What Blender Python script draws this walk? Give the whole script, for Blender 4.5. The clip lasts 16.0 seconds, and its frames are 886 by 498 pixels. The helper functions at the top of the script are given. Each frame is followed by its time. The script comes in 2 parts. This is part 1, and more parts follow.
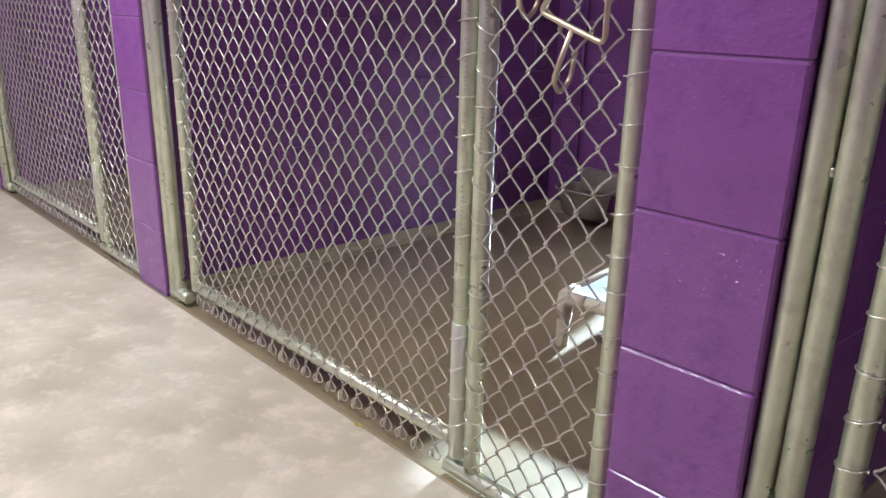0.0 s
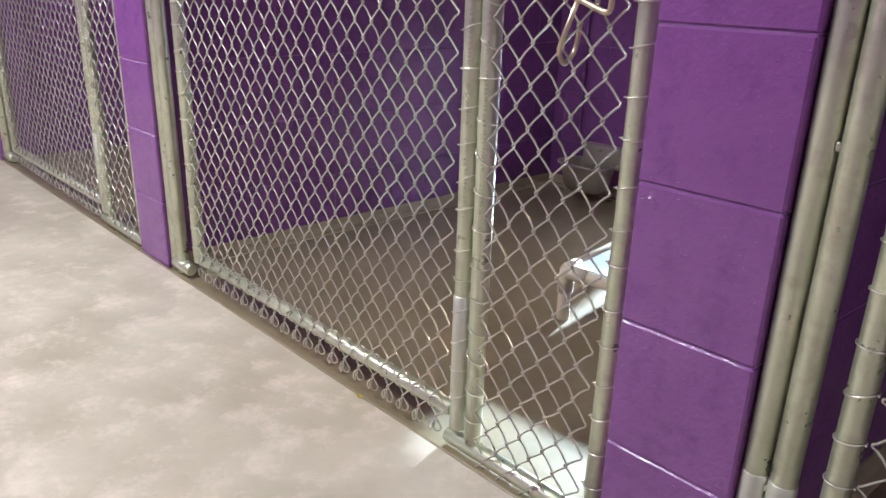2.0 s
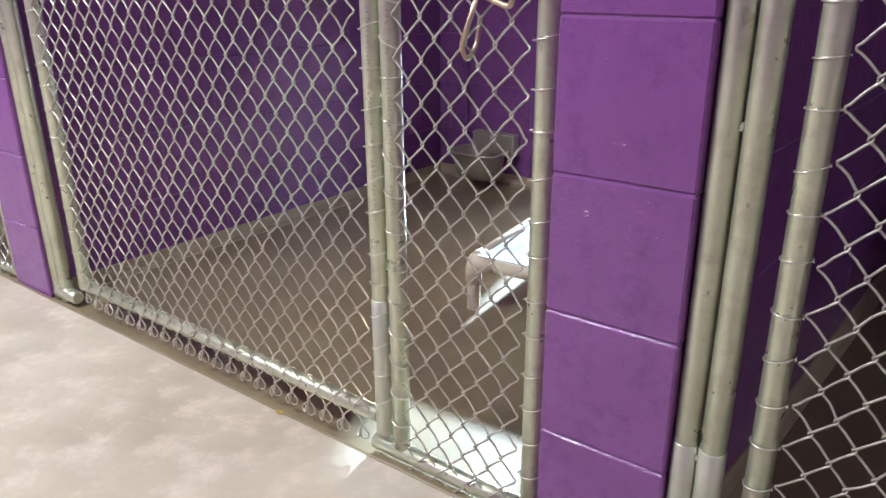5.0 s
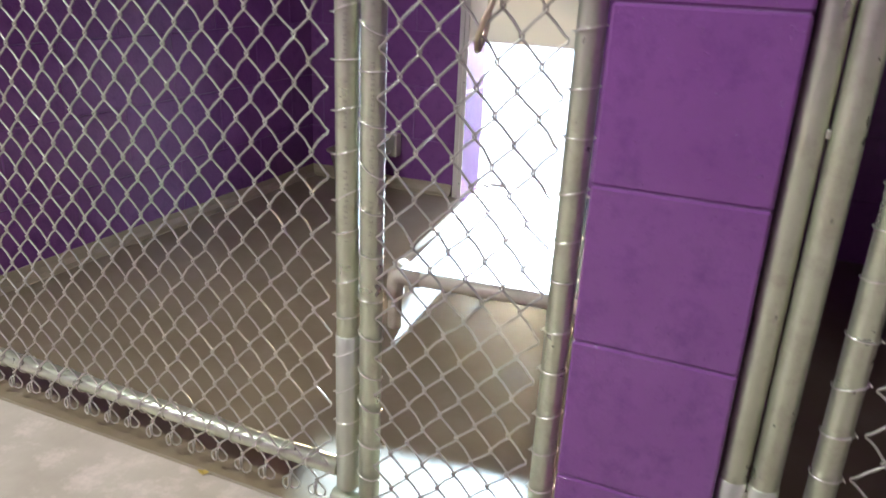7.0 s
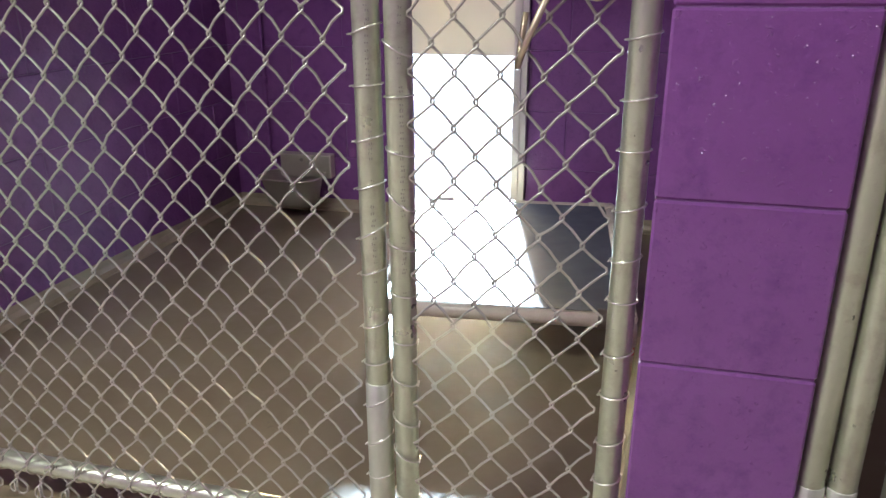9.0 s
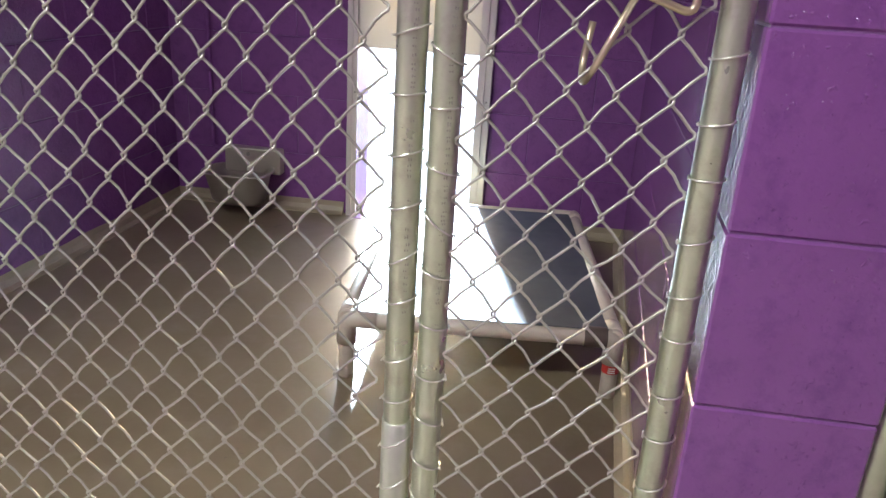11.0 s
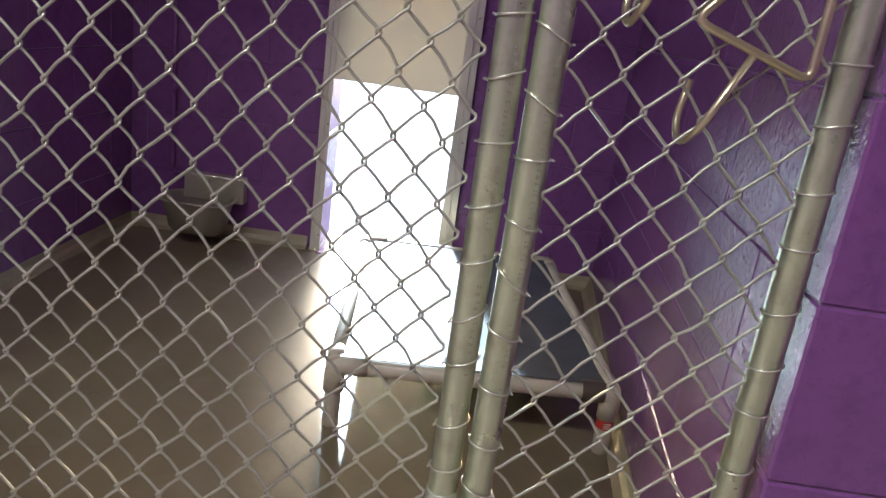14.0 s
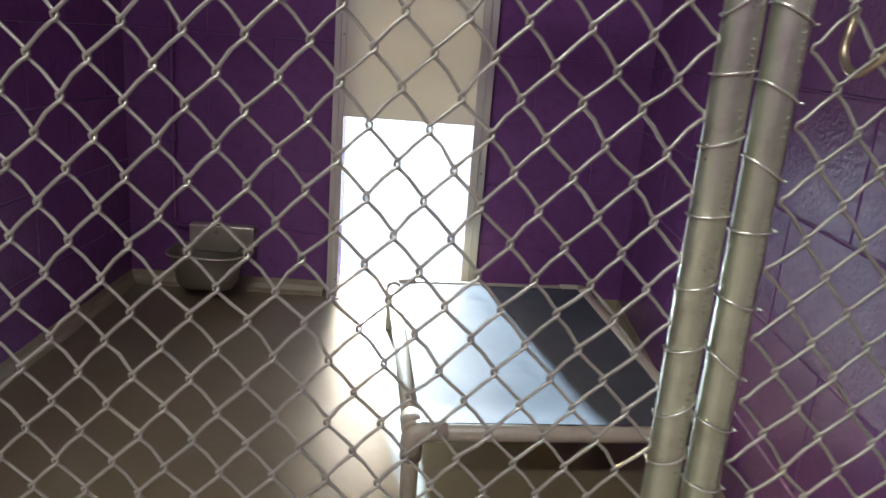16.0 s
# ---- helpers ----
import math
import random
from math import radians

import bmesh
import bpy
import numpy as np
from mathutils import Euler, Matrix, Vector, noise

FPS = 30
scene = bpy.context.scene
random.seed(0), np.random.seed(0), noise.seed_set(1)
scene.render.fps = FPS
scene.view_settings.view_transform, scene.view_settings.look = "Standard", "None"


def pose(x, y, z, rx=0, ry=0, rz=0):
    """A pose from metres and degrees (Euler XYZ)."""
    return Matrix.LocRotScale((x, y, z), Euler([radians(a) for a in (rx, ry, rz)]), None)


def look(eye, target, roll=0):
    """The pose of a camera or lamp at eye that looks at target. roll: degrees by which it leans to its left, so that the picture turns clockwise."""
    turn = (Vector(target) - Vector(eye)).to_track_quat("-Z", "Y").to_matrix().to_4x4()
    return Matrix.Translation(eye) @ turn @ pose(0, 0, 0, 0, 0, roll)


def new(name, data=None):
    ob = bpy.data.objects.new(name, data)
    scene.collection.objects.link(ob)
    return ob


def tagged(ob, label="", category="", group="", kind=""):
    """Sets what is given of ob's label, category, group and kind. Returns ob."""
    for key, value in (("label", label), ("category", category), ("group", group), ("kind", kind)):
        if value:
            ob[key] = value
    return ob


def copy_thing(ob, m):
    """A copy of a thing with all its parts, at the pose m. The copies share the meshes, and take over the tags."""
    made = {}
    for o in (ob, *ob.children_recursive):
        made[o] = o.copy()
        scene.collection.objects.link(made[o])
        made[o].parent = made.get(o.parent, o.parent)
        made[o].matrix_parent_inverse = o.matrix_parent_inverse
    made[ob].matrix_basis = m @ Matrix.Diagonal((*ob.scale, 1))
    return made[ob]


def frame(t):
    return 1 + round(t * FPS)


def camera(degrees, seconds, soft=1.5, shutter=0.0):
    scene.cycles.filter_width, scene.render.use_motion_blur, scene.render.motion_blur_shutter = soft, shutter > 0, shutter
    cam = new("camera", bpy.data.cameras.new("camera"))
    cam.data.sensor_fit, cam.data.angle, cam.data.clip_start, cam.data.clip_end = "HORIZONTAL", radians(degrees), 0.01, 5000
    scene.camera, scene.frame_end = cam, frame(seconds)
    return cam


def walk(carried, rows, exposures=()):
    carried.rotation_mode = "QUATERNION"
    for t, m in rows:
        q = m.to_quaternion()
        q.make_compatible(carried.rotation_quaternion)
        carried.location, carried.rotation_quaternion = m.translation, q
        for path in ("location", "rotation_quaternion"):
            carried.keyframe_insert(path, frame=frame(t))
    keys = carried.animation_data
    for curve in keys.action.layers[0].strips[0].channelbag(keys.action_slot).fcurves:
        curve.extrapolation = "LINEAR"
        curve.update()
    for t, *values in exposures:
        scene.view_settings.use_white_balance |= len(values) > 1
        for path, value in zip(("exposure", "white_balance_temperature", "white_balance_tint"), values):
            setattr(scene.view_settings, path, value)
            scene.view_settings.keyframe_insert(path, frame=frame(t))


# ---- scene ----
cam = camera(61.5, 16.0, 1.5, 0.5)
PATH = [
    (0, (0.834, -0.893, 0.875), (-0.534, 0.425, 0.252), 1.3),
    (0.5, (0.833, -0.893, 0.877), (-0.533, 0.432, 0.262), 1.4),
    (1, (0.833, -0.897, 0.881), (-0.537, 0.416, 0.249), 1.5),
    (1.5, (0.834, -0.898, 0.873), (-0.528, 0.397, 0.189), 1.8),
    (2, (0.833, -0.895, 0.872), (-0.52, 0.407, 0.184), 1.7),
    (2.5, (0.832, -0.884, 0.877), (-0.482, 0.46, 0.192), 1.3),
    (3, (0.829, -0.872, 0.886), (-0.449, 0.499, 0.187), -0.3),
    (3.5, (0.822, -0.874, 0.886), (-0.424, 0.517, 0.17), -1.3),
    (5.8, (0.686, -0.913, 0.870), (-0.255, 0.689, 0.129), 1.2),
    (6, (0.647, -0.899, 0.860), (-0.218, 0.714, 0.061), 1.1),
    (6.5, (0.558, -0.860, 0.837), (-0.193, 0.830, 0.070), 0.5),
    (7, (0.474, -0.875, 0.852), (-0.244, 0.852, 0.141), 2.7),
    (7.5, (0.430, -0.884, 0.841), (-0.346, 0.858, 0.238), 7.0),
    (8, (0.395, -0.875, 0.862), (-0.314, 0.866, 0.180), 1.5),
    (10.3, (0.155, -0.812, 0.836), (-0.123, 1.041, 0.138), 3.2),
    (10.5, (0.152, -0.798, 0.851), (-0.124, 1.047, 0.132), 3.0),
    (11, (0.109, -0.790, 0.854), (-0.132, 1.070, 0.158), 3.5),
    (11.5, (0.075, -0.781, 0.852), (-0.113, 1.096, 0.186), 4.1),
    (12, (0.052, -0.775, 0.846), (-0.131, 1.114, 0.215), 5.1),
    (12.5, (0.020, -0.774, 0.843), (-0.129, 1.127, 0.237), 6.8),
    (13, (0.002, -0.775, 0.842), (-0.133, 1.126, 0.235), 7.6),
    (13.5, (-0.025, -0.756, 0.838), (-0.121, 1.152, 0.244), 7.5),
    (14, (-0.058, -0.742, 0.842), (-0.104, 1.167, 0.251), 7.9),
    (14.5, (-0.100, -0.725, 0.848), (-0.108, 1.192, 0.277), 7.0),
    (15, (-0.154, -0.699, 0.850), (-0.121, 1.224, 0.304), 6.7),
    (15.5, (-0.225, -0.670, 0.857), (-0.169, 1.256, 0.317), 6.0),
    (16, (-0.294, -0.637, 0.863), (-0.222, 1.286, 0.318), 4.5),
]
walk(cam, [(t, look(eye, target, roll)) for t, eye, target, roll in PATH],
     exposures=[(0, 4.12, 6350, 8), (3.7, 4.1, 6350, 8), (5.8, 4.32, 6300, 8), (7.2, 3.95, 6300, 8), (8.2, 3.84, 6350, 8),
                (10.4, 4.02, 6400, 10), (12, 3.95, 6400, 9), (13, 3.70, 6450, 8), (14.5, 3.32, 6600, 6), (16, 3.22, 6600, 7)])

# ---- world, daylight, lamps ----
world = bpy.data.worlds.new("world")
scene.world = world
world.use_nodes = True
sky = world.node_tree.nodes.new("ShaderNodeTexSky")
sky.sky_type, sky.sun_disc = "NISHITA", False
sky.sun_elevation, sky.sun_rotation = radians(18.3), radians(-12.3)
world.node_tree.links.new(sky.outputs[0], world.node_tree.nodes["Background"].inputs[0])
world.node_tree.nodes["Background"].inputs[1].default_value = 0.12


def lamp(name, kind, m, power, colour, sx=1.0, sy=1.0):
    data = bpy.data.lights.new(name, kind)
    data.energy, data.color = power, colour
    if kind == "AREA":
        data.shape, data.size, data.size_y = "RECTANGLE", sx, sy
    ob = new(name, data)
    ob.matrix_basis = m
    return ob


sun = lamp("sun", "SUN", look((-2.18, 10, 3.38), (0, 0, 0)), 2.8, (0.62, 0.81, 1.0))
sun.data.angle = radians(2.2)
for lx, watts in ((-1.3, 7.6), (4.2, 5.0), (-4.8, 2.5)):
    lamp("corridor_lamp", "AREA", look((lx, -1.5, 2.66), (lx, -1.499, 0)), watts, (0.94, 1.0, 1.0), 1.2, 0.3)



# ---- materials ----
def material(name, colour, rough=0.5, metal=0.0, second=None, scale=6.0, mix=0.5, bump=0.0, bump_scale=80.0, spots=None, spot_scale=3.0,
             rough_var=0.0, coat=0.0, spec=0.5, pits=0.0, coat_rough=0.3, coat_ior=1.5):
    m = bpy.data.materials.new(name)
    m.use_nodes = True
    n, l = m.node_tree.nodes, m.node_tree.links
    b = n["Principled BSDF"]
    b.inputs["Roughness"].default_value, b.inputs["Metallic"].default_value = rough, metal
    b.inputs["Specular IOR Level"].default_value = spec
    b.inputs["Coat Weight"].default_value = coat
    b.inputs["Coat Roughness"].default_value, b.inputs["Coat IOR"].default_value = coat_rough, coat_ior
    co = n.new("ShaderNodeTexCoord")
    geo = n.new("ShaderNodeNewGeometry")
    big = n.new("ShaderNodeTexNoise")
    big.inputs["Scale"].default_value, big.inputs["Detail"].default_value = scale, 6
    big.inputs["Roughness"].default_value = 0.62
    l.new(geo.outputs["Position"], big.inputs["Vector"])
    ramp = n.new("ShaderNodeValToRGB")
    e = ramp.color_ramp.elements
    e[0].position, e[1].position = 0.5 - mix / 2, 0.5 + mix / 2
    e[0].color, e[1].color = (*colour, 1), (*(second or colour), 1)
    l.new(big.outputs[0], ramp.inputs[0])
    out = ramp.outputs[0]
    if spots:
        sp = n.new("ShaderNodeTexNoise")
        sp.inputs["Scale"].default_value, sp.inputs["Detail"].default_value = spot_scale, 9
        sp.inputs["Roughness"].default_value = 0.7
        l.new(geo.outputs["Position"], sp.inputs["Vector"])
        r2 = n.new("ShaderNodeValToRGB")
        r2.color_ramp.elements[0].position, r2.color_ramp.elements[1].position = 0.5, 0.72
        l.new(sp.outputs[0], r2.inputs[0])
        mx = n.new("ShaderNodeMix")
        mx.data_type = "RGBA"
        l.new(r2.outputs[0], mx.inputs[0])
        l.new(out, mx.inputs[6])
        mx.inputs[7].default_value = (*spots, 1)
        out = mx.outputs[2]
    l.new(out, b.inputs["Base Color"])
    if rough_var:
        rn = n.new("ShaderNodeTexNoise")
        rn.inputs["Scale"].default_value, rn.inputs["Detail"].default_value = scale * 2.3, 8
        l.new(geo.outputs["Position"], rn.inputs["Vector"])
        mr = n.new("ShaderNodeMapRange")
        mr.inputs[1].default_value, mr.inputs[2].default_value = 0.3, 0.7
        mr.inputs[3].default_value, mr.inputs[4].default_value = rough - rough_var, rough + rough_var
        l.new(rn.outputs[0], mr.inputs[0])
        l.new(mr.outputs[0], b.inputs["Roughness"])
    if bump:
        f = n.new("ShaderNodeTexNoise")
        f.inputs["Scale"].default_value, f.inputs["Detail"].default_value = bump_scale, 4
        l.new(geo.outputs["Position"], f.inputs["Vector"])
        bp = n.new("ShaderNodeBump")
        bp.inputs["Strength"].default_value, bp.inputs["Distance"].default_value = bump, 0.004
        height = f.outputs[0]
        if pits:
            pn = n.new("ShaderNodeTexNoise")
            pn.inputs["Scale"].default_value, pn.inputs["Detail"].default_value = 150, 2
            l.new(geo.outputs["Position"], pn.inputs["Vector"])
            pr = n.new("ShaderNodeMapRange")
            pr.inputs[1].default_value, pr.inputs[2].default_value = 0.66, 0.72
            pr.inputs[3].default_value, pr.inputs[4].default_value = 0.0, pits
            l.new(pn.outputs[0], pr.inputs[0])
            ad = n.new("ShaderNodeMath")
            l.new(f.outputs[0], ad.inputs[0])
            l.new(pr.outputs[0], ad.inputs[1])
            height = ad.outputs[0]
        l.new(height, bp.inputs["Height"])
        l.new(bp.outputs[0], b.inputs["Normal"])
    return m


PAINT = material("purple_paint", (0.192, 0.066, 0.225), 0.08, 0, (0.228, 0.084, 0.265), 7, 0.5, 0.45, 110, (0.16, 0.056, 0.205), 26, 0.02, spec=0.5, pits=1.8)
MORTAR = material("purple_joint", (0.185, 0.075, 0.228), 0.35, 0, (0.24, 0.11, 0.285), 20, 0.6, 0.5, 240)
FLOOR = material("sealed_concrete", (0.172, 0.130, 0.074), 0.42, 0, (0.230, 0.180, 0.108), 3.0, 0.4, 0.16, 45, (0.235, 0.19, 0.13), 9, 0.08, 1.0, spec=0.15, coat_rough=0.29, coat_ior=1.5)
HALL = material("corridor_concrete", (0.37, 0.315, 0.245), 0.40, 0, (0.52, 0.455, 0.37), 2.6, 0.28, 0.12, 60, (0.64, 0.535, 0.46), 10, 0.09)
COVE = material("cove_coating", (0.30, 0.245, 0.16), 0.45, 0, (0.38, 0.315, 0.215), 12, 0.5, 0.3, 90)
GALV = material("galvanised_pipe", (0.51, 0.535, 0.40), 0.34, 0.72, (0.64, 0.66, 0.51), 14, 0.5, 0.08, 120, (0.45, 0.43, 0.33), 30, 0.08)
SLEEVE = material("galvanised_sleeve", (0.50, 0.51, 0.40), 0.45, 0.65, (0.60, 0.61, 0.50), 18, 0.5, 0.1, 120)
WIRE = material("galvanised_wire", (0.40, 0.375, 0.32), 0.40, 0.6, (0.50, 0.475, 0.41), 40, 0.5)
TIE = material("aluminium_tie", (0.74, 0.72, 0.64), 0.32, 0.85, (0.82, 0.80, 0.72), 40, 0.5)
BRASS = material("plated_steel_rod", (0.52, 0.42, 0.27), 0.34, 0.8, (0.62, 0.53, 0.38), 22, 0.5, 0.05, 90)
STEEL = material("stainless_steel", (0.55, 0.51, 0.41), 0.3, 0.65, (0.64, 0.60, 0.49), 18, 0.5, 0.05, 60)
TRACK = material("aluminium_track", (0.72, 0.69, 0.60), 0.4, 0.55, (0.78, 0.75, 0.66), 15, 0.5, 0.05, 80)
PVC = material("pvc_pipe", (0.58, 0.505, 0.385), 0.36, 0, (0.66, 0.585, 0.455), 10, 0.5, 0.06, 60, (0.5, 0.43, 0.33), 14)
VINYL = material("grey_vinyl", (0.07, 0.078, 0.092), 0.46, 0, (0.095, 0.103, 0.117), 9, 0.5, 0.12, 14, (0.09, 0.09, 0.095), 20, 0.06, spec=0.15)
PANEL = material("white_door_panel", (0.78, 0.74, 0.65), 0.4, 0, (0.82, 0.78, 0.69), 5, 0.5, 0.05, 40)
tl = PANEL.node_tree
trans = tl.nodes.new("ShaderNodeBsdfTranslucent")
trans.inputs[0].default_value = (0.92, 0.80, 0.62, 1)
blend = tl.nodes.new("ShaderNodeMixShader")
blend.inputs[0].default_value = 0.13
tl.links.new(tl.nodes["Principled BSDF"].outputs[0], blend.inputs[1])
tl.links.new(trans.outputs[0], blend.inputs[2])
tl.links.new(blend.outputs[0], tl.nodes["Material Output"].inputs[0])
fl = FLOOR.node_tree
geo = fl.nodes.new("ShaderNodeNewGeometry")
scuff = fl.nodes.new("ShaderNodeTexNoise")
scuff.inputs["Scale"].default_value, scuff.inputs["Detail"].default_value, scuff.inputs["Roughness"].default_value = 5.5, 7, 0.72
cut = fl.nodes.new("ShaderNodeMapRange")
cut.inputs[1].default_value, cut.inputs[2].default_value, cut.inputs[4].default_value = 0.655, 0.70, 0.65
stain = fl.nodes.new("ShaderNodeMix")
stain.data_type = "RGBA"
stain.inputs[7].default_value = (0.075, 0.06, 0.04, 1)
surface = fl.nodes["Principled BSDF"]
paint_link = surface.inputs["Base Color"].links[0]
fl.links.new(geo.outputs["Position"], scuff.inputs["Vector"])
fl.links.new(scuff.outputs[0], cut.inputs[0])
fl.links.new(cut.outputs[0], stain.inputs[0])
fl.links.new(paint_link.from_socket, stain.inputs[6])
fl.links.new(stain.outputs[2], surface.inputs["Base Color"])
CEIL = material("ceiling_paint", (0.74, 0.72, 0.68), 0.7, 0, (0.80, 0.78, 0.74), 4, 0.5)
RED = material("red_label", (0.55, 0.04, 0.03), 0.5)
WHITE = material("label_white", (0.8, 0.78, 0.72), 0.5)
OUTSIDE = material("pale_gravel", (0.30, 0.29, 0.27), 0.85, 0, (0.37, 0.355, 0.33), 2, 0.5, 0.2, 40)
# Tone kept dark to cut the light thrown in through the dog door.
DIM_SLAB = material("dim_slab", (0.10, 0.10, 0.097), 0.8, 0, (0.135, 0.13, 0.124), 2, 0.5, 0.2, 40)
INK = material("printed_ink", (0.33, 0.32, 0.25), 0.55)
LEAF = material("dry_leaf", (0.42, 0.32, 0.05), 0.7, 0, (0.3, 0.2, 0.04), 60, 0.5)


# ---- mesh tools ----
def part(name, bm, mat, parent=None, label="", smooth=False):
    me = bpy.data.meshes.new(name)
    bm.to_mesh(me)
    bm.free()
    me.materials.append(mat)
    if smooth:
        me.polygons.foreach_set("use_smooth", [True] * len(me.polygons))
    ob = new(name, me)
    if parent:
        ob.parent = parent
    if label:
        ob["label"] = label
    return ob


def thing(name, label, category, group="", at=(0, 0, 0)):
    ob = new(name)
    ob.location = at
    return tagged(ob, label, category, group)


def box(bm, lo, hi, bevel=0.0, segments=2):
    ret = bmesh.ops.create_cube(bm, size=1)
    c = [(a + b) / 2 for a, b in zip(lo, hi)]
    s = [b - a for a, b in zip(lo, hi)]
    for v in ret["verts"]:
        v.co = Vector((c[0] + v.co.x * s[0], c[1] + v.co.y * s[1], c[2] + v.co.z * s[2]))
    if bevel:
        es = list({e for v in ret["verts"] for e in v.link_edges})
        bmesh.ops.bevel(bm, geom=es, offset=bevel, segments=segments, affect="EDGES", profile=0.5)
    return bm


def tube(bm, pts, r, sides=8, closed=False, caps=True):
    """A round rod along the points."""
    pts = [Vector(p) for p in pts]
    n = len(pts)
    rings, up = [], None
    for i, p in enumerate(pts):
        a = pts[(i - 1) % n] if (closed or i) else p
        b = pts[(i + 1) % n] if (closed or i < n - 1) else p
        d = (b - a).normalized()
        if up is None:
            up = d.orthogonal().normalized()
        up = (up - d * up.dot(d)).normalized()
        side = d.cross(up)
        rr = r[i] if isinstance(r, (list, tuple)) else r
        rings.append([bm.verts.new(p + (up * math.cos(k * math.tau / sides) + side * math.sin(k * math.tau / sides)) * rr) for k in range(sides)])
    for i in range(n if closed else n - 1):
        q, w = rings[i], rings[(i + 1) % n]
        for k in range(sides):
            f = bm.faces.new((q[k], q[(k + 1) % sides], w[(k + 1) % sides], w[k]))
            f.smooth = True
    if caps and not closed:
        bm.faces.new(list(reversed(rings[0])))
        bm.faces.new(rings[-1])
    return bm


def bend(corners, r, steps=5):
    """A path through the corners with rounded bends."""
    cs = [Vector(c) for c in corners]
    out = [cs[0]]
    for a, b, c in zip(cs, cs[1:], cs[2:]):
        p, q = b + (a - b).normalized() * r, b + (c - b).normalized() * r
        for k in range(steps + 1):
            s = k / steps
            out.append(p * (1 - s) ** 2 + b * 2 * s * (1 - s) + q * s * s)
    return out + [cs[-1]]


def pipe(name, a, b, r, mat, parent, label="", sides=20, lip=0.0015):
    a, b = Vector(a), Vector(b)
    d = (b - a).normalized()
    bm = tube(bmesh.new(), [a, a + d * lip, b - d * lip, b], [r - lip, r, r, r - lip], sides)
    return part(name, bm, mat, parent, label)


def sheet(name, x0, x1, y0, y1, z, depth, mat):
    bm = bmesh.new()
    box(bm, (x0, y0, z - depth), (x1, y1, z), 0.003, 1)
    return part(name, bm, mat)


# ---- the plan ----
PITCH = 1.80          # one kennel to the next
ROW, BLOCK = 0.206, 0.412
FACE = -0.024         # front face of the dividing walls
BACK = 1.765          # inner face of the back wall
WALLS_X = [-3.294, -1.494, 0.306, 2.106]
THICK = 0.2
TOP = ROW * 10
DOOR_X0, DOOR_X1, DOOR_Z = -0.56, -0.135, 1.05

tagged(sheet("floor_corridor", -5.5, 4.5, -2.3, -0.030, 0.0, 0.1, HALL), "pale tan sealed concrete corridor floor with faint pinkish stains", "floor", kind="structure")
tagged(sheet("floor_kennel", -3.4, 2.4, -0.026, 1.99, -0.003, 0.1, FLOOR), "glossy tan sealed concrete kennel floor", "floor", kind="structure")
tagged(sheet("ground", -300, 300, 1.995, 600, -0.06, 0.1, OUTSIDE), "sunlit pale ground outside the dog door", "ground", kind="structure")
# Added dark slab: the ground near the door throws less light indoors.
tagged(sheet("pavement", -6, 6, 1.996, 5.4, -0.045, 0.03, DIM_SLAB), "dark grey slab added outside the dog door to dim light thrown indoors", "pavement", kind="structure")
# Unseen ceiling, added and kept dark to hold lamp light out of the kennels.
bm = bmesh.new()
box(bm, (-5.5, 0.03, 2.07), (4.5, 1.76, 2.12))
tagged(part("ceiling_light_block", bm, PAINT), "unseen purple ceiling added over the kennels to block lamp light", "ceiling", kind="structure")
bm = bmesh.new()
box(bm, (-5.6, -2.4, 2.72), (4.6, 2.2, 2.82))
tagged(part("ceiling", bm, CEIL), "plain white painted ceiling", "ceiling", kind="structure")
for nm, lo, hi in (("wall_south", (-5.6, -2.4, -0.1), (4.6, -2.3, 2.72)), ("wall_west", (-5.6, -2.3, -0.1), (-5.5, 2.0, 2.72)), ("wall_east", (4.5, -2.3, -0.1), (4.6, 2.0, 2.72))):
    bm = bmesh.new()
    box(bm, lo, hi)
    tagged(part(nm, bm, PAINT), "plain purple painted wall of the corridor", "wall", kind="structure")

# ---- fence parts ----
WR = 0.0018


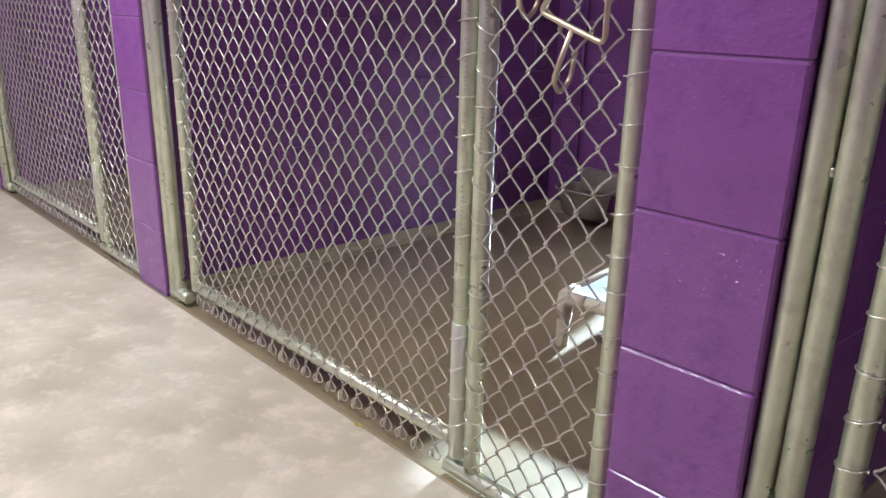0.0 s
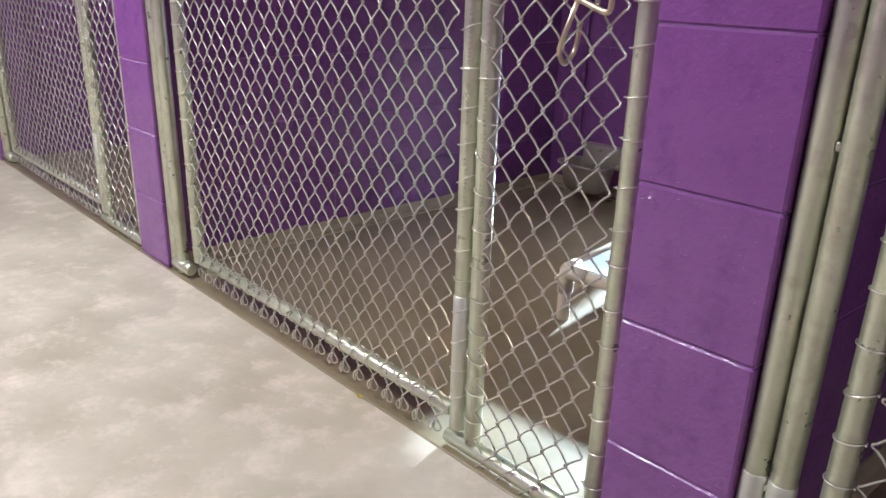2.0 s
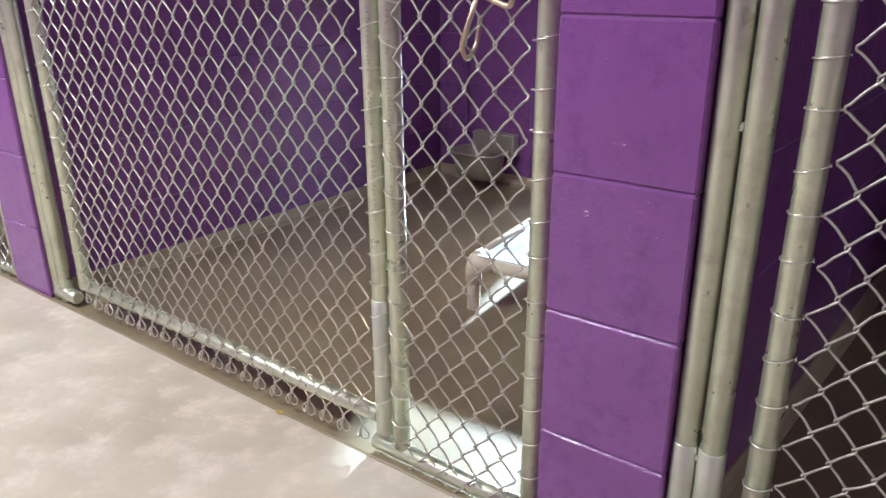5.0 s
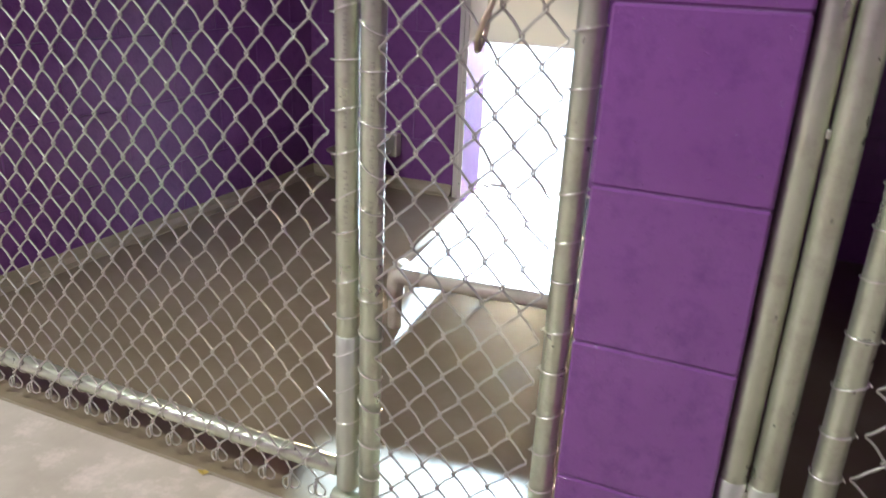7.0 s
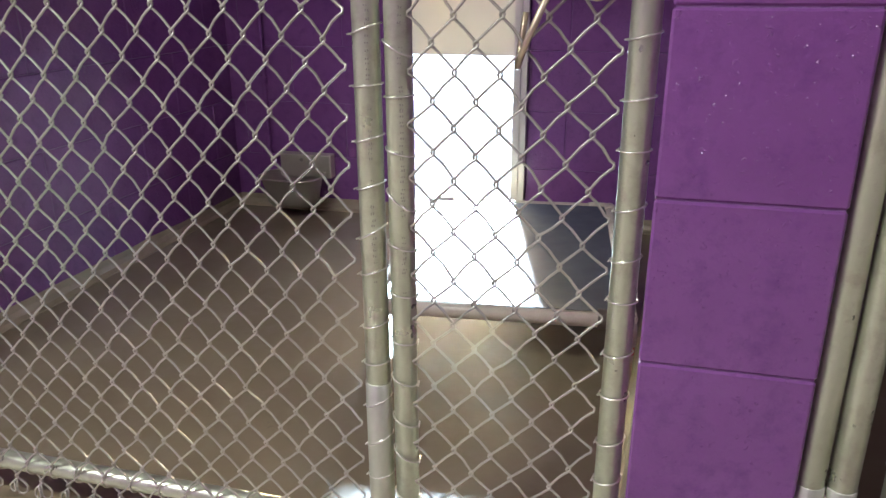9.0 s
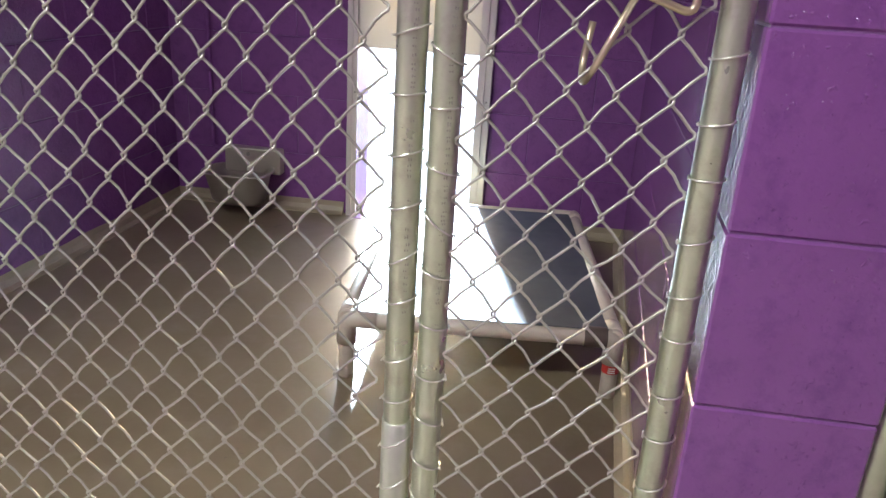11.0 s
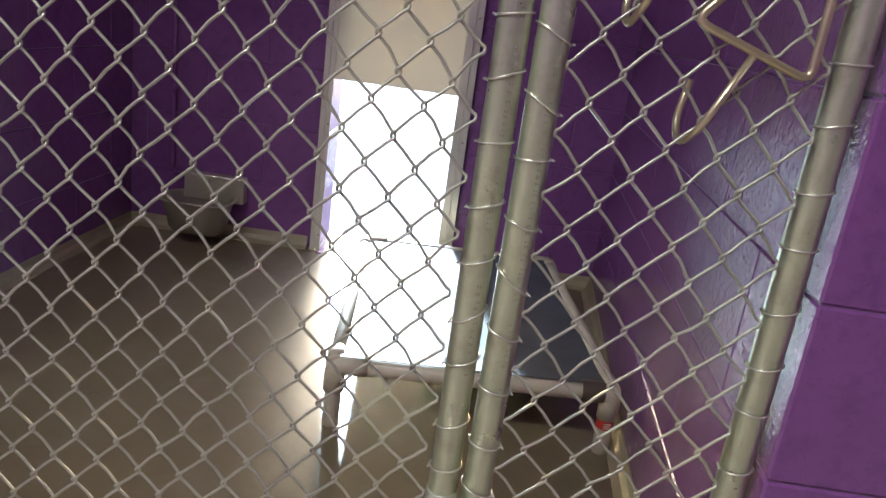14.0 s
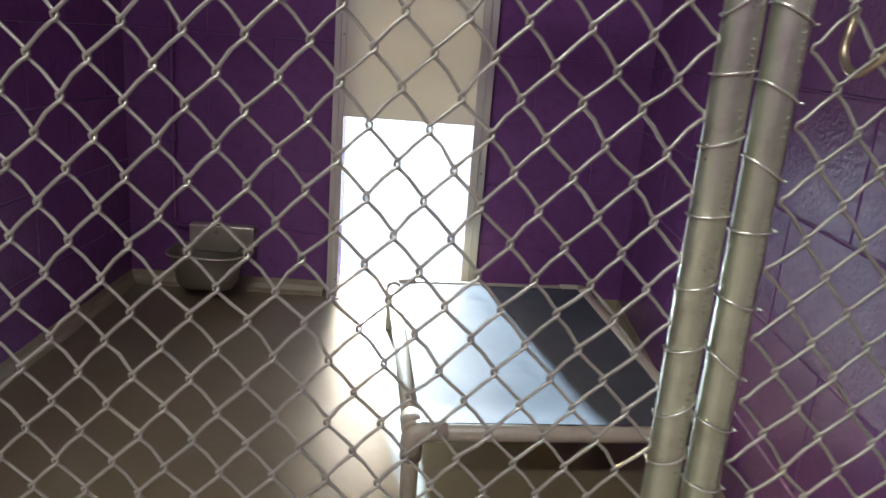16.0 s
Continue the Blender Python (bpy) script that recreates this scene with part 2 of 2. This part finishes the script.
def weave(x0, x1, z0, z1, px, pz, rnd, MW, MH, tilt=0.0, fringe=True):
    """A chain-link fabric: flattened spirals side by side, each hooked into the next."""
    bm = bmesh.new()
    half = MW / 2
    k0, k1 = math.ceil((x0 - px) / half - 1e-6), math.floor((x1 - px) / half + 1e-6)
    wob = {(k, m): (rnd.gauss(0, 0.0009), rnd.gauss(0, 0.0011)) for k in range(k0 - 1, k1 + 2) for m in range(-60, 90)}
    for k in range(k0, k1):
        pts = []
        m = math.floor((z0 - pz) / (MH / 2)) - 1
        while pz + m * MH / 2 < z1:
            z = pz + m * MH / 2
            left = (m + k) % 2 == 0
            col = k if left else k + 1
            if z > z0 - 0.02:
                wx, wz = wob[(col, m)]
                wz += tilt * col * half
                s = 1 if left else -1
                x = px + col * half + wx
                ov = 0.0021
                # the strand comes in on one side of the fabric and leaves on the other
                y_in, y_out = (0.0019, -0.0019) if left else (-0.0019, 0.0019)
                pts += [(x + s * (half * 0.45), y_in * 1.1, z + wz - MH * 0.215), (x + s * 0.0024, y_in, z + wz - 0.0050), (x - s * ov * 0.8, y_in * 0.7, z + wz - 0.0027),
                        (x - s * ov, 0, z + wz), (x - s * ov * 0.8, y_out * 0.7, z + wz + 0.0027), (x + s * 0.0024, y_out, z + wz + 0.0050)]
            m += 1
        if len(pts) > 2:
            if fringe:
                x, y, z = pts[0]
                s = 1 if k % 2 else -1
                drop = 0.016 + rnd.gauss(0, 0.002)
                hook = [(x + s * 0.010, y - 0.005, z + 0.010), (x + s * 0.0125, y - 0.006, z - drop * 0.5), (x + s * 0.009, y - 0.0055, z - drop * 0.92),
                        (x + s * 0.003, y - 0.004, z - drop), (x - s * 0.003, y - 0.002, z - drop * 0.8), (x - s * 0.004, y, z - drop * 0.3)]
                pts = hook + pts
            tube(bm, pts, WR, 5)
    return bm


def tie(parent, x, z, r, tilt, side, seed):
    """A wire that holds the fabric to a pipe: an open loop round the pipe's front."""
    pts = []
    for i in range(15):
        a = radians(-112 + 224 * i / 14)
        pts.append((x + math.sin(a) * (r + 0.0016), -math.cos(a) * (r + 0.0016), z + tilt * math.sin(a) * r))
    end = pts[-1] if side > 0 else pts[0]
    tail = [(x + side * (r + 0.0035), -0.009, end[2] + 0.0005)]
    pts = pts + tail if side > 0 else list(reversed(tail)) + pts
    return part("tie_wire", tube(bmesh.new(), pts, 0.0012, 5), TIE, parent, "thin bright wire tie")


PR = 0.0168
FTOP = 1.84
rnd = random.Random(4)

# the swinging gate
gate = thing("gate", "galvanised pipe gate with chain-link mesh, closed", "gate", "kennel gates")
GL, GR = -1.122, -0.039
pipe("stile", (GL, 0, 0.066), (GL, 0, FTOP), PR, GALV, gate)
pipe("stile", (GR, 0, 0.045), (GR, 0, FTOP), PR, GALV, gate)
pipe("bottom_rail", (GL + PR, 0, 0.078), (GR - PR, 0, 0.078), 0.0155, GALV, gate)
pipe("top_rail", (GL + PR, 0, FTOP - 0.02), (GR - PR, 0, FTOP - 0.02), 0.0155, GALV, gate)
pipe("sleeve", (GR, 0, 0.047), (GR, 0, 0.327), PR + 0.0018, SLEEVE, gate, "paler pipe sleeve", lip=0.001)
fabric = part("chain_link_mesh", weave(GL + PR + 0.004, GR - PR - 0.002, 0.06, FTOP - 0.03, -0.592, 0.855, rnd, 0.0503, 0.0615, -0.0155), WIRE, gate, "woven galvanised wire mesh")
fabric.location.y = -0.0135
for i in range(27):
    z = 0.116 + i * 0.0615
    tie(gate, GR, z + rnd.gauss(0, 0.004), PR, 0.35 + rnd.gauss(0, 0.25), -1, i)
    tie(gate, GL, z + rnd.gauss(0, 0.004), PR, 0.1 + rnd.gauss(0, 0.15), 1, i)

for i in range(20):
    x = GL + 0.045 + i * 0.0512 + rnd.gauss(0, 0.003)
    pts = [(x + 0.004 * math.sin(a), 0.0172 * math.sin(a), 0.078 + 0.0172 * math.cos(a)) for a in [k * math.tau / 14 for k in range(14)]]
    part("tie_wire", tube(bmesh.new(), pts, 0.0012, 5, closed=True), TIE, gate, "thin bright wire tie")


def print_marks(parent, x, z0, z1, seed):
    """Unreadable dark print along a pipe."""
    r = random.Random(seed)
    bm = bmesh.new()
    z = z0
    while z < z1:
        h = r.uniform(0.002, 0.0045)
        a = radians(r.uniform(-4, 4) + 12)
        for k in range(2):
            b = a + radians(5 + 9 * k)
            q = PR + 0.0005
            box(bm, (x + q * math.sin(b) - 0.0006, -q * math.cos(b) - 0.0001, z), (x + q * math.sin(b) + 0.0006, -q * math.cos(b) + 0.0006, z + h * r.uniform(0.4, 1)))
        z += h + r.uniform(0.0015, 0.006) + (0.02 if r.random() < 0.12 else 0)
    return tagged(part("print_bar", bm, INK, parent, "faint dark printing along the pipe"), kind="stuff")


print_marks(gate, GR, 0.48, 1.05, 3)

# the narrow fixed panel beside it
panel = thing("fence_panel", "narrow fixed chain-link panel in a galvanised pipe frame", "fence panel", "fixed fence panels")
FL, FR = 0.0005, 0.2795
pipe("stile", (FL, 0, 0.030), (FL, 0, FTOP), PR, GALV, panel)
pipe("stile", (FR, 0, 0.030), (FR, 0, FTOP), PR, GALV, panel)
pipe("bottom_rail", (-0.066, 0, 0.0175), (0.304, 0, 0.0175), 0.0172, GALV, panel)
pipe("top_rail", (FL + PR, 0, FTOP - 0.02), (FR - PR, 0, FTOP - 0.02), 0.0155, GALV, panel)
fabric = part("chain_link_mesh", weave(FL + PR + 0.0005, FR - PR - 0.001, -0.004, FTOP - 0.03, 0.0710, 0.622, rnd, 0.0527, 0.0638, -0.022), WIRE, panel, "woven galvanised wire mesh")
fabric.location.y = -0.0135
for i in range(28):
    z = 0.085 + i * 0.063
    tie(panel, FL, z + rnd.gauss(0, 0.004), PR, -0.4 + rnd.gauss(0, 0.2), 1, i)
    tie(panel, FR, z + 0.012 + rnd.gauss(0, 0.003), PR, 0.12 + rnd.gauss(0, 0.12), -1, i)

print_marks(panel, FL, 0.46, 0.98, 5)

# the double post at the hinge side
def gate_posts(dx, sleeved):
    posts = thing("gate_post", "pair of galvanised pipe posts welded together beside the block wall", "post", "gate posts", (dx, 0, 0))
    for x in (-1.276, -1.2395):
        pipe("post", (x, 0, 0.0), (x, 0, FTOP + 0.1), 0.0176, GALV, posts)
        if sleeved:
            pipe("sleeve", (x, 0, 0.0), (x, 0, 0.262), 0.0188, SLEEVE, posts, "paler pipe sleeve", lip=0.001)
    pipe("foot_rail", (-1.276, -0.004, 0.024), (-1.172, -0.004, 0.024), 0.0195, GALV, posts, "short foot pipe with a domed cap", lip=0.006)
    for z in (0.240, 0.70, 1.2, 1.7):
        bm = bmesh.new()
        box(bm, (-1.2605, -0.010, z), (-1.2545, 0.010, z + 0.011), 0.002)
        part("weld", bm, GALV, posts, "small weld bead")


for dx in (-PITCH, 0.0, PITCH):
    gate_posts(dx, dx > 0)
copy_thing(gate, pose(-PITCH, 0, 0))
copy_thing(gate, pose(PITCH - 0.055, 0, 0))
copy_thing(panel, pose(-PITCH, 0, 0))

# ---- hanger of bent rod on the fixed panel ----
hanger = thing("rod_hanger", "triangular bent steel rod handle with hooks on the fence", "latch handle", at=(0, 0, 0))
Y = -0.026
tri = bend([(0.18, Y, 0.935), (0.122, Y, 0.869), (0.236, Y, 0.829), (0.236, Y, 1.00), (0.18, Y, 0.935)], 0.014)
part("triangle_handle", tube(bmesh.new(), tri, 0.0042, 10), BRASS, hanger)
jay = bend([(0.181, Y, 0.846), (0.150, Y + 0.004, 0.775), (0.140, 0.008, 0.752), (0.139, 0.034, 0.772), (0.145, 0.034, 0.815)], 0.014)
part("hook", tube(bmesh.new(), jay, 0.0038, 10), BRASS, hanger)
jay2 = bend([(0.10, Y, 0.96), (0.078, Y + 0.004, 0.880), (0.068, 0.008, 0.855), (0.067, 0.034, 0.875), (0.073, 0.034, 0.915)], 0.014)
part("hook", tube(bmesh.new(), jay2, 0.0038, 10), BRASS, hanger)
part("cross_rod", tube(bmesh.new(), [(0.10, Y, 0.96), (0.236, Y, 0.995)], 0.0038, 10), BRASS, hanger)

# ---- raised dog bed ----
DARK = material("worn_brown_patch", (0.075, 0.055, 0.042), 0.5, 0, (0.12, 0.09, 0.066), 30, 0.5, 0.1, 80)
bed = thing("dog_bed", "raised dog cot with PVC pipe frame and dark grey vinyl", "dog bed", at=(-0.027, 1.090, 0.0))
bed.rotation_euler = (0, 0, radians(5.2))
BW, BL, BZ = 0.309, 0.446, 0.158
R = 0.0185
for x in (-BW + R, BW - R):
    pipe("side_rail", (x, -BL + 0.01, BZ - R), (x, BL - 0.01, BZ - R), R, PVC, bed)
for y in (-BL + R, BL - R):
    pipe("end_rail", (-BW + 0.02, y, BZ - R - 0.003), (BW - 0.02, y, BZ - R - 0.003), R, PVC, bed)
for x, sx in ((-BW + R, 1), (BW - R, -1)):
    for y, sy in ((-BL + R, 1), (BL - R, -1)):
        leg = pipe("leg", (x, y, -0.003), (x, y, BZ - 0.03), R - 0.001, PVC, bed)
        bm = bmesh.new()
        z = BZ - R - 0.002
        tube(bm, bend([(x, y, z - 0.058), (x, y, z), (x + sx * 0.066, y, z)], 0.022, 6), R + 0.0032, 18)
        tube(bm, [(x, y + sy * 0.005, z + 0.001), (x, y + sy * 0.052, z + 0.001)], R + 0.003, 18)
        fitting = part("corner_fitting", bm, PVC, bed, "beige PVC corner fitting")
        if sx < 0 and sy > 0:
            bm = bmesh.new()
            tube(bm, [(x + sx * 0.018, y, z), (x + sx * 0.0675, y, z)], R + 0.0042, 18, caps=False)
            part("worn_patch", bm, DARK, fitting, "dark brown worn band on the fitting")
            bm = bmesh.new()
            tube(bm, [(x, y, 0.058), (x, y, 0.080)], R + 0.0004, 18, caps=False)
            part("label", bm, RED, leg, "small red printed label")
            for j in range(3):
                bm = bmesh.new()
                box(bm, (x - 0.009, y - R - 0.0012, 0.062 + j * 0.005), (x + 0.007, y - R - 0.0004, 0.064 + j * 0.005))
                part("print_bar", bm, WHITE, leg)
bm = bmesh.new()
nx, ny = 18, 26
grid = []
for i in range(nx + 1):
    col = []
    for j in range(ny + 1):
        u, v = i / nx, j / ny
        x = -BW + 0.034 + (2 * BW - 0.068) * u
        y = -BL + 0.012 + (2 * BL - 0.046) * v
        hump = math.sin(math.pi * u) * math.sin(math.pi * v)
        z = BZ + 0.001 - 0.008 * min(1.0, v * 12) - 0.003 * hump + 0.0016 * noise.noise((x * 6, y * 6, 3.1)) * hump
        col.append(bm.verts.new((x, y, z)))
    grid.append(col)
for i in range(nx):
    for j in range(ny):
        bm.faces.new((grid[i][j], grid[i + 1][j], grid[i + 1][j + 1], grid[i][j + 1]))
ret = bmesh.ops.extrude_face_region(bm, geom=bm.faces[:])
for v in ret["geom"]:
    if isinstance(v, bmesh.types.BMVert):
        v.co.z -= 0.0016
bmesh.ops.recalc_face_normals(bm, faces=bm.faces[:])
for e in bm.edges:
    e.smooth = e.calc_face_angle(0.0) < 0.6
part("fabric", bm, VINYL, bed, "taut dark grey glossy vinyl", smooth=True)

# ---- water bowl on the back wall ----
bowl = thing("water_bowl", "wall-mounted stainless steel water bowl with a back plate", "water bowl")
bm = bmesh.new()
box(bm, (-1.035, BACK - 0.045, 0.13), (-0.825, BACK - 0.001, 0.222), 0.006)
part("back_plate", bm, STEEL, bowl)
bm = bmesh.new()
rings = []
for z, s, y in ((0.155, 1.0, 0.0), (0.150, 0.97, 0.0), (0.10, 0.86, 0.002), (0.056, 0.80, 0.004), (0.040, 0.70, 0.008), (0.034, 0.45, 0.01)):
    ring = []
    for k in range(28):
        a = k * math.tau / 28
        ca, sa = math.cos(a), math.sin(a)
        e = 0.62
        ring.append(bm.verts.new((-0.955 + 0.115 * s * math.copysign(abs(ca) ** e, ca), BACK - 0.115 + y + 0.085 * s * math.copysign(abs(sa) ** e, sa), z)))
    rings.append(ring)
for p, q in zip(rings, rings[1:]):
    for k in range(28):
        bm.faces.new((p[k], q[k], q[(k + 1) % 28], p[(k + 1) % 28])).smooth = True
bm.faces.new(rings[-1])
bmesh.ops.solidify(bm, geom=bm.faces[:], thickness=0.002)
part("basin", bm, STEEL, bowl)
rim = []
for k in range(40):
    a = k * math.tau / 40
    ca, sa = math.cos(a), math.sin(a)
    rim.append((-0.955 + 0.119 * math.copysign(abs(ca) ** 0.62, ca), BACK - 0.115 + 0.089 * math.copysign(abs(sa) ** 0.62, sa), 0.154))
part("rim", tube(bmesh.new(), rim, 0.0042, 8, closed=True), STEEL, bowl, "rolled steel rim")
bm = bmesh.new()
tube(bm, [(-0.945, BACK - 0.048, 0.200), (-0.945, BACK - 0.040, 0.200)], 0.007, 12)
part("screw", bm, INK, bowl, "dark screw head")
line = thing("water_pipe", "thin purple-painted water pipe down the corner", "pipe")
part("riser", tube(bmesh.new(), bend([(-1.09, BACK - 0.014, 2.0), (-1.09, BACK - 0.014, 0.208), (-1.037, BACK - 0.02, 0.208)], 0.02), 0.0075, 10), PAINT, line)
for z in (0.48, 1.1, 1.7):
    bm = bmesh.new()
    tube(bm, [(-1.09, BACK - 0.014, z), (-1.09, BACK - 0.014, z + 0.03)], 0.0115, 10)
    part("coupling", bm, PAINT, line)

# ---- dog door ----
door = tagged(new("door_1"), "white guillotine dog door, half raised in aluminium tracks", "dog door", kind="structure")
bm = bmesh.new()
box(bm, (DOOR_X0 - 0.026, BACK - 0.019, 0.600), (DOOR_X1 + 0.026, BACK - 0.006, 1.62), 0.002)
part("panel", bm, PANEL, door, "plain white sliding panel")
for x0, x1 in ((DOOR_X0 - 0.026, DOOR_X0 + 0.010), (DOOR_X1 - 0.002, DOOR_X1 + 0.046)):
    bm = bmesh.new()
    box(bm, (x0, BACK - 0.028, 0.0), (x1, BACK - 0.0235, 1.66), 0.001, 1)
    w = 0.008
    outer = x0 if x0 < DOOR_X0 - 0.02 else x1 - w
    box(bm, (outer, BACK - 0.024, 0.0), (outer + w, BACK - 0.001, 1.66), 0.001, 1)
    mid = (x0 + x1) / 2
    box(bm, (mid - 0.002, BACK - 0.034, 0.0), (mid + 0.002, BACK - 0.0275, 1.66), 0.001, 1)
    tr = part("track", bm, TRACK, door, "aluminium channel track")
    for z in (0.06, 0.45, 0.85, 1.25):
        bm = bmesh.new()
        tube(bm, [(mid + 0.011, BACK - 0.0305, z), (mid + 0.011, BACK - 0.0275, z)], 0.0035, 8)
        part("screw", bm, INK, tr, "small dark screw")
bm = bmesh.new()
box(bm, (DOOR_X0 + 0.002, BACK - 0.045, -0.01), (DOOR_X1 - 0.002, BACK + THICK, -0.0012), 0.0006)
part("sill", bm, PAINT, door, "purple painted sill")

# ---- small things ----
bm = bmesh.new()
vs = [bm.verts.new((-0.312 + 0.011 * math.cos(a) * (1 + 0.4 * math.sin(3 * a)), -0.036 + 0.005 * math.sin(a), 0.003 + 0.002 * math.sin(2 * a))) for a in [k * math.tau / 10 for k in range(10)]]
f = bm.faces.new(vs)
r2 = bmesh.ops.extrude_face_region(bm, geom=[f])
for v in r2["geom"]:
    if isinstance(v, bmesh.types.BMVert):
        v.co.z += 0.0012
tagged(part("leaf", bm, LEAF), "small dry yellow leaf on the concrete", "leaf")


def cove(name, a, b, inward):
    """The floor coating turned up against the foot of a wall."""
    a, b, inward = Vector(a), Vector(b), Vector(inward)
    bm = bmesh.new()
    prof = [(0, 0.040), (0.004, 0.040), (0.007, 0.022), (0.015, 0.008), (0.030, 0.0005), (0.030, -0.02), (0, -0.02)]
    n = max(2, int((b - a).length / 0.08))
    rows = []
    for i in range(n + 1):
        p = a + (b - a) * i / n
        h = 1 + 0.12 * noise.noise((p.x * 9, p.y * 9, 0.4))
        rows.append([bm.verts.new(p + inward * w + Vector((0, 0, z * (h if z > 0.01 else 1)))) for w, z in prof])
    for p, q in zip(rows, rows[1:]):
        for k in range(len(prof)):
            bm.faces.new((p[k], p[(k + 1) % len(prof)], q[(k + 1) % len(prof)], q[k]))
    bm.faces.new(rows[0]), bm.faces.new(rows[-1])
    bmesh.ops.recalc_face_normals(bm, faces=bm.faces[:])
    return tagged(part(name, bm, COVE), "tan floor coating turned up as a base", "baseboard", kind="structure")


# ---- block walls, last ----
def slant(bm, lean):
    for v in bm.verts:
        v.co.x += lean * v.co.y
    return bm


def block_mesh(w, d, h, lean):
    """A painted block w x d x h about its centre, with worn, rounded arrises."""
    bm = bmesh.new()
    box(bm, (-w / 2, -d / 2, -h / 2), (w / 2, d / 2, h / 2), 0.0032, 1)
    slant(bm, lean)
    me = bpy.data.meshes.new("block")
    bm.to_mesh(me)
    bm.free()
    me.materials.append(PAINT)
    return me


MESHES = {}
JOINT = 0.0012


def block(parent, lo, hi, lean=0.0):
    s = (*(round(b - a - JOINT, 4) for a, b in zip(lo, hi)), lean)
    if s not in MESHES:
        MESHES[s] = block_mesh(*s)
    ob = new("block", MESHES[s])
    c = [(a + b) / 2 for a, b in zip(lo, hi)]
    ob.location = (c[0] + lean * c[1], c[1], c[2])
    ob.parent = parent
    return ob


def divider(name, x, lean=0.0):
    """A dividing wall whose sides run a little askew from front to back."""
    bm = bmesh.new()
    box(bm, (x + 0.0026, FACE + 0.0026, -0.02), (x + THICK - 0.0026, BACK + 0.002, TOP - 0.004))
    slant(bm, lean)
    wall = tagged(part(name, bm, MORTAR), "purple gloss-painted concrete block dividing wall", "wall", kind="structure")
    for r in range(10):
        y = FACE
        first = BLOCK if r % 2 else BLOCK / 2
        while y < BACK - 0.01:
            y2 = min(BACK + JOINT, y + first)
            first = BLOCK
            if BACK - y2 < 0.03:
                y2 = BACK + JOINT
            block(wall, (x - JOINT / 2, y - JOINT / 2, r * ROW), (x + THICK + JOINT / 2, y2, (r + 1) * ROW), lean)
            y = y2
    return wall


LEANS = [0.031, 0.031, 0.060, 0.031]
for i, (x, lean) in enumerate(zip(WALLS_X, LEANS)):
    divider("wall_divider_%d" % (i + 1), x, lean)

bm = bmesh.new()
B0, B1 = BACK + 0.0026, BACK + THICK
for lo, hi in (((-5.5, B0, -0.02), (DOOR_X0 - 0.004, B1, 2.72)), ((DOOR_X1 + 0.004, B0, -0.02), (4.5, B1, 2.72)), ((DOOR_X0 - 0.004, B0, DOOR_Z), (DOOR_X1 + 0.004, B1, 2.72))):
    box(bm, lo, hi)
back = tagged(part("wall_back", bm, MORTAR), "purple gloss-painted concrete block back wall", "wall", kind="structure")
for r in range(13):
    z0, z1 = r * ROW, min((r + 1) * ROW, 2.72)
    x = 0.05 - BLOCK * 8 + (0 if r % 2 else BLOCK / 2)
    while x < 2.3:
        a, b = x, x + BLOCK
        x += BLOCK
        if a < -3.3:
            continue
        spans = [(a, b)]
        if z0 < DOOR_Z - 0.05:
            spans = [(a, min(b, DOOR_X0 + JOINT / 2)), (max(a, DOOR_X1 - JOINT / 2), b)]
        for p, q in spans:
            if q - p > 0.03:
                block(back, (p, BACK - JOINT / 2, z0), (q, B1 + JOINT / 2 - 0.001, z1))

cove("baseboard_side", (-1.294, 0.02, 0), (-1.243, BACK, 0), (1, 0, 0))
cove("baseboard_back", (-1.24, BACK, 0), (DOOR_X0 - 0.04, BACK, 0), (0, -1, 0))
cove("baseboard_back_2", (DOOR_X1 + 0.046, BACK, 0), (0.408, BACK, 0), (0, -1, 0))
cove("baseboard_side_2", (0.307, 0.02, 0), (0.412, BACK, 0), (-1, 0, 0))
cove("baseboard_side_3", (-1.494, 0.02, 0), (-1.45, BACK, 0), (-1, 0, 0))
cove("baseboard_side_4", (0.507, 0.02, 0), (0.612, BACK, 0), (1, 0, 0))
